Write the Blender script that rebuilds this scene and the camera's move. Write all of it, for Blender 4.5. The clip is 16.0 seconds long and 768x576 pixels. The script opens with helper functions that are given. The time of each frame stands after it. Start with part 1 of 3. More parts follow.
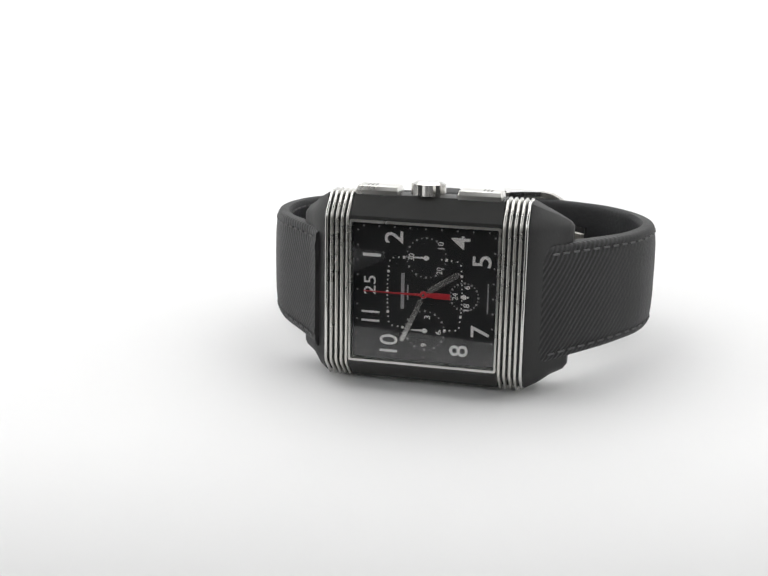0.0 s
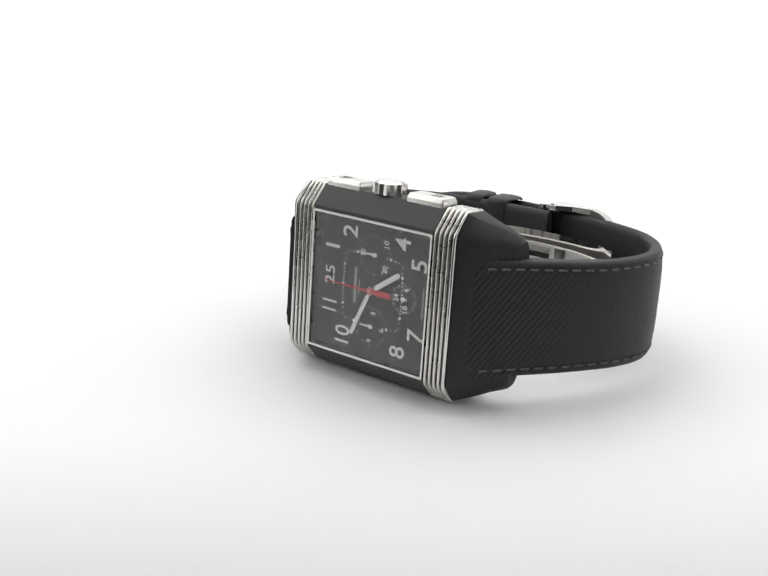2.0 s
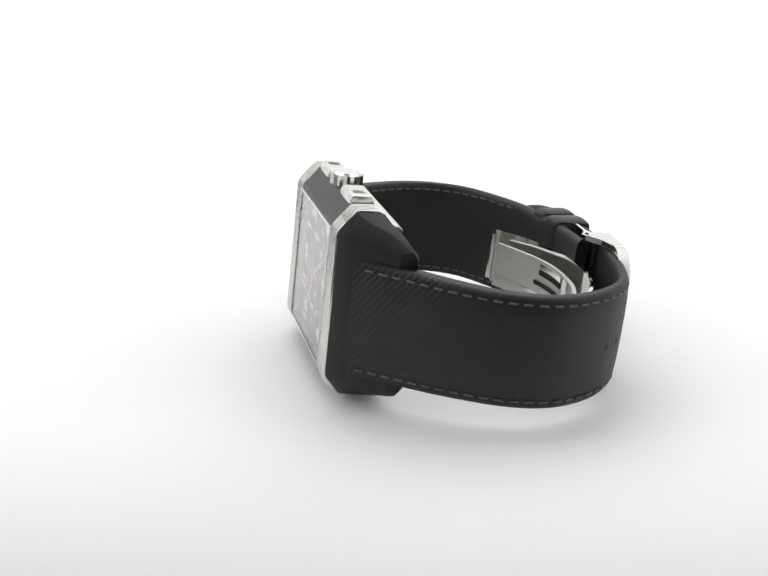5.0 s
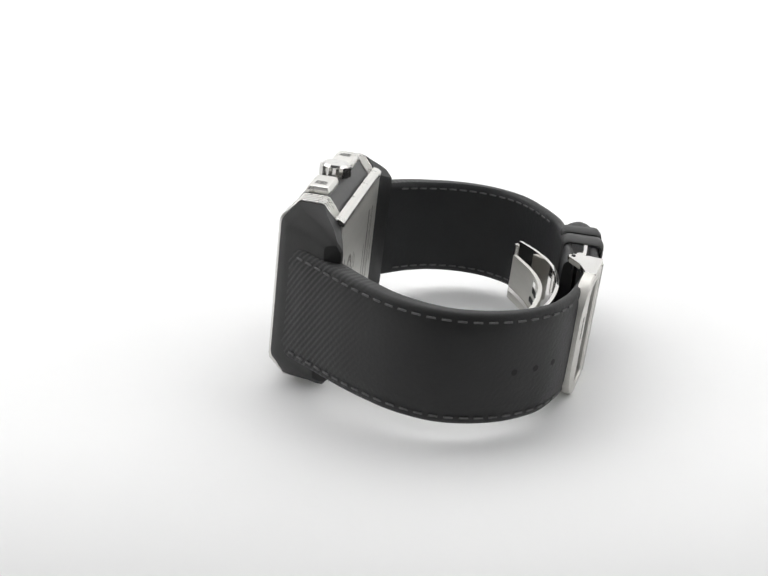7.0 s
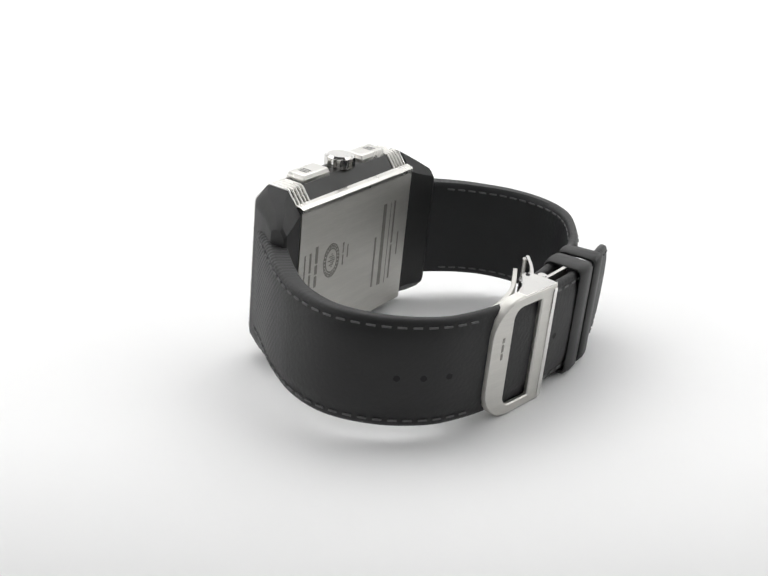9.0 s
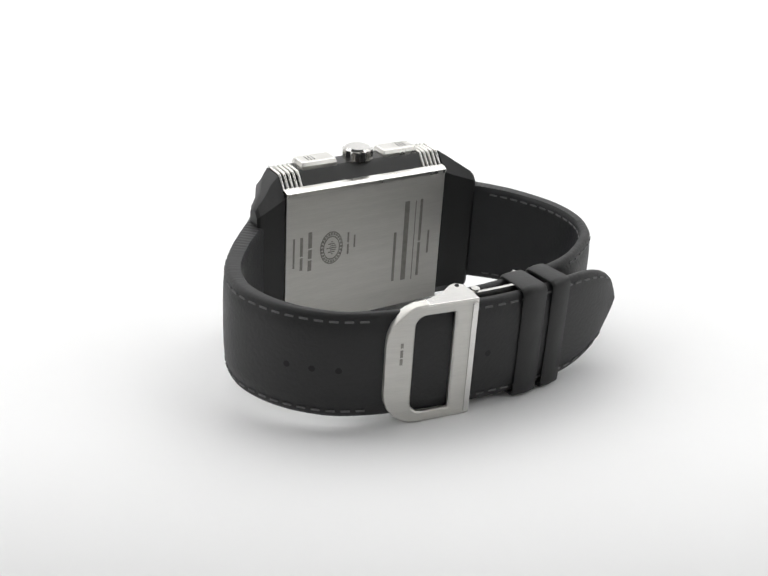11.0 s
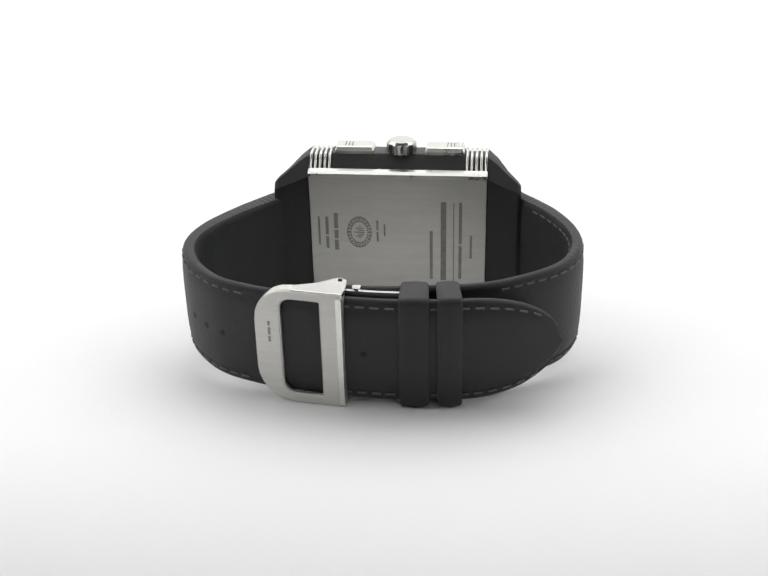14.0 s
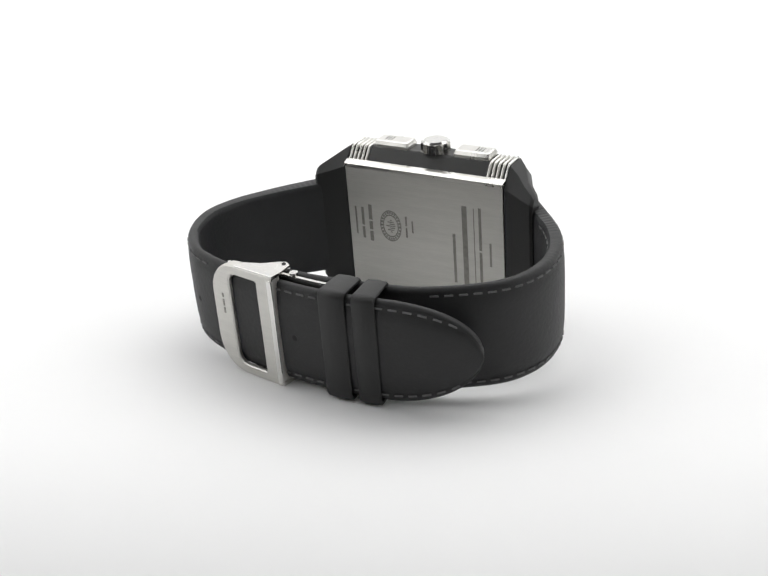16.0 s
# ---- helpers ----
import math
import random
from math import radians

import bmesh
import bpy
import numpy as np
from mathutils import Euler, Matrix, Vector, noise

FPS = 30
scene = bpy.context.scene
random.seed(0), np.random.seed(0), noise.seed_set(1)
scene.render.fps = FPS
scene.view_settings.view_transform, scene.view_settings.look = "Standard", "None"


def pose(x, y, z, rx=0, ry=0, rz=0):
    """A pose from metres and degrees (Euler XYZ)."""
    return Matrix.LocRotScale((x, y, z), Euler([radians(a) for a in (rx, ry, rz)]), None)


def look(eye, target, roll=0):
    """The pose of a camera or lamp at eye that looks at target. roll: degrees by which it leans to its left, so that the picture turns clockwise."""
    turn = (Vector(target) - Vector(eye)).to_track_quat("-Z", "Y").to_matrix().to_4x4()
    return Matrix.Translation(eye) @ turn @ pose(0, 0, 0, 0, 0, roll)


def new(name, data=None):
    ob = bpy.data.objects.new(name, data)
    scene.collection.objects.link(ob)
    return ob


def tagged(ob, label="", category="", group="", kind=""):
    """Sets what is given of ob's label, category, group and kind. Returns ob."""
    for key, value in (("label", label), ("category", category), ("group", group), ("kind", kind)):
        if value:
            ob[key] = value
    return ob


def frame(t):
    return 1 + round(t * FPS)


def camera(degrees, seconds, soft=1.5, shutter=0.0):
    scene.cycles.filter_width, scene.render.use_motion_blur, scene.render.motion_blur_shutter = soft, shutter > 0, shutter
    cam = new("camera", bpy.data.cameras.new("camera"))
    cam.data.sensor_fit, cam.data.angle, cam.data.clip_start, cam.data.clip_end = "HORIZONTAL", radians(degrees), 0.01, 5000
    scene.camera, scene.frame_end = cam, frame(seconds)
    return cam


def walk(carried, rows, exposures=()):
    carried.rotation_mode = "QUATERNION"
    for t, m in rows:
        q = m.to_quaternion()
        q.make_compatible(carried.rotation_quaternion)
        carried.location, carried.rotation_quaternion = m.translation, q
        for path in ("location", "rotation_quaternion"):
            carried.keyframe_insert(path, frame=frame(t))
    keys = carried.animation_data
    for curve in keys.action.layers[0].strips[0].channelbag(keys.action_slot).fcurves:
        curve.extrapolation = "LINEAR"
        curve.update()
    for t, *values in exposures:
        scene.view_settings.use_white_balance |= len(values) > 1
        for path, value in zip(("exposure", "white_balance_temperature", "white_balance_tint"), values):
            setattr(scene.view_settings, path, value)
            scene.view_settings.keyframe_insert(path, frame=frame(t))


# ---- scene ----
cam = camera(37.309, 16.0, soft=1.5)
EYE = Vector((0.0, -0.201840, 0.086515))
AIM = EYE + Vector((math.cos(0.361414) * math.sin(-0.034601), math.cos(0.361414) * math.cos(-0.034601), -math.sin(0.361414)))
walk(cam, [(0.0, look(EYE, AIM, -0.671)), (16.0, look(EYE, AIM, -0.671))])

# ---- world, lamps, exposure ----
world = bpy.data.worlds.new("studio")
scene.world = world
world.use_nodes = True
world.node_tree.nodes["Background"].inputs[0].default_value = (1, 1, 1, 1)
world.node_tree.nodes["Background"].inputs[1].default_value = 0.05
scene.view_settings.exposure = 0.0


def softbox(name, eye, target, width, height, watts, tint=(1, 1, 1)):
    data = bpy.data.lights.new(name, "AREA")
    data.shape, data.size, data.size_y = "RECTANGLE", width, height
    data.energy, data.color = watts, tint
    ob = new(name, data)
    ob.matrix_world = look(eye, target)
    return ob


softbox("top_softbox", (0.0, 0.27, 0.54), (0.0, 0.22, 0.0), 0.9, 0.6, 3.8)
softbox("left_softbox", (-0.57, -0.05, 0.33), (0.0, -0.05, 0.2), 1.05, 0.58, 2.4)
softbox("right_softbox", (0.57, 0.0, 0.33), (0.0, 0.0, 0.2), 1.05, 0.58, 2.0)
# added fill, no known source: brightens the dial figures and front faces
softbox("added_front_fill", (0.0, -0.52, 0.5), (0.0, -0.03, 0.0), 0.6, 0.25, 0.5)

MM = 0.001

# ---- materials ----


def material(name, colour, rough=0.5, metal=0.0, grain=0.0, grain_scale=400.0, bump=0.0, bump_scale=900.0, stretch=(1, 1, 1), spec=0.5):
    """A principled material with colour variation at two scales, roughness wear and fine relief."""
    m = bpy.data.materials.new(name)
    m.use_nodes = True
    nt = m.node_tree
    b = nt.nodes["Principled BSDF"]
    b.inputs["Metallic"].default_value = metal
    b.inputs["Roughness"].default_value = rough
    b.inputs["Specular IOR Level"].default_value = spec
    b.inputs["Base Color"].default_value = (*colour, 1)
    if grain or bump:
        tc = nt.nodes.new("ShaderNodeTexCoord")
        mp = nt.nodes.new("ShaderNodeMapping")
        mp.inputs["Scale"].default_value = stretch
        nt.links.new(tc.outputs["Object"], mp.inputs["Vector"])
    if grain:
        fine, wide = nt.nodes.new("ShaderNodeTexNoise"), nt.nodes.new("ShaderNodeTexNoise")
        fine.inputs["Scale"].default_value, wide.inputs["Scale"].default_value = grain_scale, grain_scale * 0.12
        fine.inputs["Detail"].default_value = wide.inputs["Detail"].default_value = 4
        add = nt.nodes.new("ShaderNodeMath")
        add.operation = "MULTIPLY_ADD"
        add.inputs[1].default_value = 0.5
        half = nt.nodes.new("ShaderNodeMath")
        half.operation = "MULTIPLY"
        half.inputs[1].default_value = 0.5
        nt.links.new(mp.outputs[0], fine.inputs["Vector"])
        nt.links.new(mp.outputs[0], wide.inputs["Vector"])
        nt.links.new(wide.outputs["Fac"], half.inputs[0])
        nt.links.new(fine.outputs["Fac"], add.inputs[0])
        nt.links.new(half.outputs[0], add.inputs[2])
        ramp = nt.nodes.new("ShaderNodeValToRGB")
        lo, hi = [max(0, c * (1 - grain)) for c in colour], [min(1, c * (1 + grain)) for c in colour]
        ramp.color_ramp.elements[0].position, ramp.color_ramp.elements[1].position = 0.3, 0.7
        ramp.color_ramp.elements[0].color, ramp.color_ramp.elements[1].color = (*lo, 1), (*hi, 1)
        nt.links.new(add.outputs[0], ramp.inputs["Fac"])
        nt.links.new(ramp.outputs["Color"], b.inputs["Base Color"])
        rr = nt.nodes.new("ShaderNodeMapRange")
        rr.inputs["To Min"].default_value, rr.inputs["To Max"].default_value = rough * 0.8, min(1, rough * 1.2)
        nt.links.new(add.outputs[0], rr.inputs["Value"])
        nt.links.new(rr.outputs[0], b.inputs["Roughness"])
    if bump:
        relief = nt.nodes.new("ShaderNodeTexNoise")
        relief.inputs["Scale"].default_value, relief.inputs["Detail"].default_value = bump_scale, 5
        bn = nt.nodes.new("ShaderNodeBump")
        bn.inputs["Strength"].default_value, bn.inputs["Distance"].default_value = bump, 0.0003
        nt.links.new(mp.outputs[0], relief.inputs["Vector"])
        nt.links.new(relief.outputs["Fac"], bn.inputs["Height"])
        nt.links.new(bn.outputs["Normal"], b.inputs["Normal"])
    return m


def strap_material(name, colour, rough, ribs):
    """Black rubberised strap: diagonal moulded ribs over a fine leathery grain, along the strap's own length and width."""
    m = material(name, colour, rough, 0, 0.25, 300, 0.0)
    nt = m.node_tree
    b = nt.nodes["Principled BSDF"]
    uv = nt.nodes.new("ShaderNodeUVMap")
    mp = nt.nodes.new("ShaderNodeMapping")
    mp.inputs["Rotation"].default_value = (0, 0, radians(38))
    wave = nt.nodes.new("ShaderNodeTexWave")
    wave.inputs["Scale"].default_value, wave.inputs["Distortion"].default_value = 3.5, 0.3
    nt.links.new(uv.outputs[0], mp.inputs["Vector"])
    nt.links.new(mp.outputs[0], wave.inputs["Vector"])
    grain = nt.nodes.new("ShaderNodeTexNoise")
    grain.inputs["Scale"].default_value, grain.inputs["Detail"].default_value = 14, 6
    nt.links.new(uv.outputs[0], grain.inputs["Vector"])
    mix = nt.nodes.new("ShaderNodeMath")
    mix.operation = "MULTIPLY_ADD"
    # the moulded ribs run out along the strap
    along = nt.nodes.new("ShaderNodeSeparateXYZ")
    fade = nt.nodes.new("ShaderNodeMapRange")
    fade.inputs["From Min"].default_value, fade.inputs["From Max"].default_value = 0.8, 2.3
    fade.inputs["To Min"].default_value, fade.inputs["To Max"].default_value = ribs, ribs * 0.05
    nt.links.new(uv.outputs[0], along.inputs[0])
    nt.links.new(along.outputs["X"], fade.inputs["Value"])
    nt.links.new(fade.outputs[0], mix.inputs[1])
    nt.links.new(wave.outputs["Fac"], mix.inputs[0])
    nt.links.new(grain.outputs["Fac"], mix.inputs[2])
    bn = nt.nodes.new("ShaderNodeBump")
    bn.inputs["Strength"].default_value, bn.inputs["Distance"].default_value = 0.7, 0.00014
    nt.links.new(mix.outputs[0], bn.inputs["Height"])
    nt.links.new(bn.outputs["Normal"], b.inputs["Normal"])
    return m


WHITE_PAPER = material("white_paper", (0.86, 0.86, 0.86), 0.7, 0, 0.012, 30, 0.05, 700)
WALL = material("matt_white_wall", (0.7, 0.7, 0.69), 0.9, 0, 0.02, 8, 0.05, 300)
DARK_WALL = material("dark_grey_cloth", (0.08, 0.08, 0.08), 0.9, 0, 0.1, 40, 0.1, 900)
STRAP = strap_material("black_strap", (0.0125, 0.0125, 0.013), 0.58, 1.0)
LINING = strap_material("black_lining", (0.015, 0.0155, 0.017), 0.55, 0.0)
THREAD = material("grey_thread", (0.11, 0.11, 0.11), 0.8, 0, 0.3, 2500)
BLACK_CASE = material("black_coated_metal", (0.018, 0.018, 0.017), 0.42, 0.0, 0.15, 500, 0.05, 1500)
BLACK_LUG = material("black_rubber", (0.011, 0.011, 0.011), 0.55, 0.0, 0.2, 500, 0.1, 1800)
STEEL = material("polished_steel", (0.68, 0.67, 0.65), 0.14, 1.0, 0.06, 300)
SATIN = material("satin_steel", (0.66, 0.65, 0.62), 0.28, 1.0, 0.06, 400)
BRUSHED = material("brushed_steel", (0.60, 0.59, 0.56), 0.5, 1.0, 0.08, 500, 0.12, 500, (1, 1, 14))
MIRROR_STEEL = material("mirror_steel", (0.66, 0.65, 0.63), 0.05, 1.0, 0.05, 200)
DARK_GROOVE = material("dark_groove", (0.02, 0.02, 0.02), 0.5)
DIAL = material("black_dial", (0.009, 0.009, 0.010), 0.6, 0, 0.3, 900, 0.03, 2000, spec=0.2)
SUBDIAL = material("black_subdial", (0.012, 0.012, 0.013), 0.5, 0, 0.2, 900, spec=0.2)
PRINT = material("white_print", (0.93, 0.93, 0.91), 0.6, 0, 0.03, 2000)
GREY_PRINT = material("grey_print", (0.36, 0.36, 0.36), 0.6, 0, 0.08, 2000)
RED = material("red_lacquer", (0.62, 0.015, 0.03), 0.35, 0, 0.08, 2000)
ENGRAVED = material("engraved_metal", (0.3, 0.29, 0.27), 0.6, 1.0, 0.25, 1500)
# near-black that stands for the shade inside holes and slots, which aren't cut
HOLE_SHADE = material("hole_shade", (0.007, 0.007, 0.007), 0.8)
CRYSTAL = bpy.data.materials.new("sapphire_crystal")
CRYSTAL.use_nodes = True
glass = CRYSTAL.node_tree.nodes["Principled BSDF"]
glass.inputs["Transmission Weight"].default_value = 1.0
glass.inputs["Roughness"].default_value = 0.02
glass.inputs["IOR"].default_value = 1.52

# ---- mesh helpers ----


def part(name, bm, mat, parent, label="", smooth=40):
    """Links a bmesh, built in millimetres, as one mesh object under a thing or part."""
    bmesh.ops.recalc_face_normals(bm, faces=bm.faces)
    bmesh.ops.scale(bm, vec=(MM, MM, MM), verts=bm.verts)
    return link(name, bm, mat, parent, label, smooth)


def link(name, bm, mat, parent, label="", smooth=40):
    me = bpy.data.meshes.new(name)
    for f in bm.faces:
        f.smooth = smooth > 0
    for e in bm.edges:
        if len(e.link_faces) == 2 and e.calc_face_angle(0) > radians(smooth):
            e.smooth = False
    bm.to_mesh(me)
    bm.free()
    me.materials.append(mat)
    ob = new(name, me)
    ob.parent = parent
    if label:
        ob["label"] = label
    return ob


def box(bm, x0, x1, y0, y1, z0, z1, bevel=0.0):
    made = bmesh.ops.create_cube(bm, size=1)["verts"]
    bmesh.ops.scale(bm, vec=(x1 - x0, y1 - y0, z1 - z0), verts=made)
    bmesh.ops.translate(bm, vec=((x0 + x1) / 2, (y0 + y1) / 2, (z0 + z1) / 2), verts=made)
    if bevel:
        edges = list({e for v in made for e in v.link_edges})
        bmesh.ops.bevel(bm, geom=edges, offset=bevel, segments=2, affect="EDGES", profile=0.5)
    return bm


def rod(bm, a, b, r0, r1=None, sides=16):
    a, b = Vector(a), Vector(b)
    turn = (b - a).to_track_quat("Z", "Y").to_matrix().to_4x4()
    bmesh.ops.create_cone(bm, cap_ends=True, segments=sides, radius1=r0, radius2=r0 if r1 is None else r1, depth=(b - a).length,
                          matrix=Matrix.Translation((a + b) / 2) @ turn)
    return bm


def prism(bm, outline, fn, d0, d1, bevel=0.0):
    """Extrudes a plane outline of (a, b) pairs from depth d0 to d1; fn(a, b, d) gives the point."""
    lo, hi = [bm.verts.new(fn(a, b, d0)) for a, b in outline], [bm.verts.new(fn(a, b, d1)) for a, b in outline]
    n = len(outline)
    faces = [bm.faces.new(lo), bm.faces.new(hi[::-1])]
    for i in range(n):
        faces.append(bm.faces.new((lo[i], hi[i], hi[(i + 1) % n], lo[(i + 1) % n])))
    if bevel:
        edges = list({e for f in faces[:2] for e in f.edges})
        bmesh.ops.bevel(bm, geom=edges, offset=bevel, segments=2, affect="EDGES", profile=0.5)
    return bm


def loft(bm, rings, cap=True):
    rows = [[bm.verts.new(p) for p in ring] for ring in rings]
    n = len(rows[0])
    for r0, r1 in zip(rows, rows[1:]):
        for i in range(n):
            bm.faces.new((r0[i], r1[i], r1[(i + 1) % n], r0[(i + 1) % n]))
    if cap:
        bm.faces.new(rows[0][::-1])
        bm.faces.new(rows[-1])
    return rows


def rounded(w0, w1, h0, h1, radii, steps=6):
    """Outline of a rectangle with four corner radii, from (w0, h0) round."""
    pts = []
    for (cx, sx), (cy, sy), r, start in (((w0, 1), (h0, 1), radii[0], 180), ((w1, -1), (h0, 1), radii[1], 270),
                                         ((w1, -1), (h1, -1), radii[2], 0), ((w0, 1), (h1, -1), radii[3], 90)):
        for k in range(steps + 1):
            a = radians(start + 90 * k / steps)
            pts.append((cx + sx * r + r * math.cos(a), cy + sy * r + r * math.sin(a)))
    return pts


def ring_plate(bm, outer, inner, fn, d0, d1):
    """A plate between two outlines of equal count."""
    n = len(outer)
    o0, o1 = [bm.verts.new(fn(a, b, d0)) for a, b in outer], [bm.verts.new(fn(a, b, d1)) for a, b in outer]
    i0, i1 = [bm.verts.new(fn(a, b, d0)) for a, b in inner], [bm.verts.new(fn(a, b, d1)) for a, b in inner]
    for k in range(n):
        j = (k + 1) % n
        for q in ((o0[k], o0[j], i0[j], i0[k]), (o1[k], i1[k], i1[j], o1[j]), (o0[k], o1[k], o1[j], o0[j]), (i0[k], i0[j], i1[j], i1[k])):
            bm.faces.new(q)
    return bm


# ---- the studio ----


def studio():
    # white paper: flat under the watch, sweeping up behind
    line = [(-0.085, 0.0), (-0.04, 0.0), (0.0, 0.0), (0.3, 0.0)]
    line += [(0.3 + 0.3 * math.sin(radians(a)), 0.3 - 0.3 * math.cos(radians(a))) for a in range(8, 91, 6)]
    line += [(0.602, 0.45), (0.602, 0.66)]
    bm = bmesh.new()
    across = (-0.58, -0.3, -0.135, -0.088, 0.088, 0.135, 0.3, 0.58)
    # unseen notch added to the front edge so the dial first mirrors dark floor
    cut = lambda x, k: -0.085 - 0.19 * min(1.0, max(0.0, abs(x) - 0.088) / 0.047) if k == 0 else line[k][0]
    rows = [[bm.verts.new((x, cut(x, k), line[k][1])) for k in range(len(line))] for x in across]
    under = [[bm.verts.new((x, cut(x, k) + (0.004 if line[k][1] > 0.3 else 0), line[k][1] - 0.004)) for k in range(len(line))] for x in across]
    for r0, r1 in zip(rows, rows[1:]):
        for k in range(len(line) - 1):
            bm.faces.new((r0[k], r1[k], r1[k + 1], r0[k + 1]))
    for r0, r1 in zip(under, under[1:]):
        for k in range(len(line) - 1):
            bm.faces.new((r0[k], r0[k + 1], r1[k + 1], r1[k]))
    for a, b in zip(zip(rows, under), zip(rows[1:], under[1:])):
        bm.faces.new((a[0][0], a[1][0], b[1][0], b[0][0]))
    ob = link("ground", bm, WHITE_PAPER, None)
    tagged(ob, "seamless white paper sweep under and behind the watch", "backdrop", kind="structure")
    # unseen closing surfaces, added; the dark ones keep reflections in steel and glass dark
    for name, lims, mat, tone in (("wall_west", (-0.62, -0.59, -0.72, 0.66, -0.012, 0.66), WALL, "white"), ("wall_east", (0.59, 0.62, -0.72, 0.66, -0.012, 0.66), WALL, "white"),
                                  ("floor", (-0.62, 0.62, -0.73, 0.66, -0.05, -0.012), DARK_WALL, "dark grey"), ("wall_south", (-0.59, 0.59, -0.73, -0.70, -0.012, 0.66), DARK_WALL, "dark grey"), ("wall_north", (-0.59, 0.59, 0.62, 0.65, -0.012, 0.66), WALL, "white"),
                                  ("ceiling", (-0.62, 0.62, -0.73, 0.66, 0.663, 0.69), DARK_WALL, "dark grey")):
        ob = link(name, box(bmesh.new(), *lims), mat, None)
        tagged(ob, "unseen plain matt " + tone + " studio " + name.split("_")[0], name.split("_")[0], kind="structure")


studio()

# ---- the watch: x runs from 12 to 6 o'clock, y from the face to the back, z to 3 o'clock, in millimetres ----
watch = new("wrist_watch")
watch.empty_display_size = 0.01
tagged(watch, "black and steel rectangular chronograph watch lying on white paper", "watch")

FRONT_Z, TOP_Z, BACK_Z = 13.2, 16.6, 13.3


def under(y, z):
    """The lower side of the case is a little flatter than the upper and rises to the back."""
    return -z if z < 15.2 else -(z - 0.6 - 0.1 * max(0, y - 3))


def case_profile(grow=0.0):
    """The case's side outline as (y, z) pairs, grown outwards."""
    g, h = grow, grow * 0.55
    half = [(-g, FRONT_Z - 0.9 + h), (0.25 - g, FRONT_Z + h), (3.0 - h, TOP_Z - 0.1 + g), (3.6, TOP_Z + g), (6.9, TOP_Z + g), (7.5 + h, TOP_Z - 0.2 + g), (10.3 + g, BACK_Z - 0.5 + h)]
    return half + [(y, under(y, z)) for y, z in reversed(half)]


def case():
    # swivelling body: C-shaped so that the dial lies in a recess
    bm = bmesh.new()
    prof = [(2.0, 11.9), (0.15, 12.3), (0.3, 13.0), (3.0, 16.4), (3.6, 16.5), (6.9, 16.5), (7.5, 16.1), (9.4, 13.6)]
    prof = prof + [(y, under(y, z)) for y, z in reversed(prof)]
    prism(bm, prof, lambda y, z, x: (x, y, z), -12.95, 12.95)
    part("case_body", bm, BLACK_CASE, watch, "matt black coated case body", 22)
    # cradle ends under the ribs
    for s in (-1, 1):
        bm = bmesh.new()
        prism(bm, case_profile(-0.55), lambda y, z, x: (x, y, z), s * 12.95, s * 17.45)
        core = part("cradle_end", bm, DARK_GROOVE, watch, "dark grooved end of the case", 22)
        for k in range(5):
            c = 13.35 + 0.92 * k
            rings = []
            for dx, g in ((-0.27, -0.6), (-0.27, -0.16), (-0.18, 0.0), (0.0, 0.06), (0.18, 0.0), (0.27, -0.16), (0.27, -0.6)):
                rings.append([(s * (c + dx), y, z) for y, z in case_profile(g)])
            bm = bmesh.new()
            loft(bm, rings, cap=False)
            part("rib", bm, STEEL if k == 4 else SATIN, core, "polished steel rib", 50)
    # base plate of the cradle
    bm = bmesh.new()
    box(bm, -17.25, 17.25, 9.7, 10.9, -14.2, 13.0, 0.1)
    plate = part("back_plate", bm, BRUSHED, watch, "brushed steel back plate with engravings", 22)
    bm = bmesh.new()
    prism(bm, [(9.5, 13.0), (9.5, 14.25), (10.4, 14.1), (11.05, 13.7), (11.05, 13.0)], lambda y, z, x: (x, y, z), -17.35, 17.35, 0.06)
    part("plate_rim", bm, SATIN, plate, "polished steel rim", 22)
    engraving(plate)


def back_fn(x, z, d):
    return (x, 10.9 + d, z)


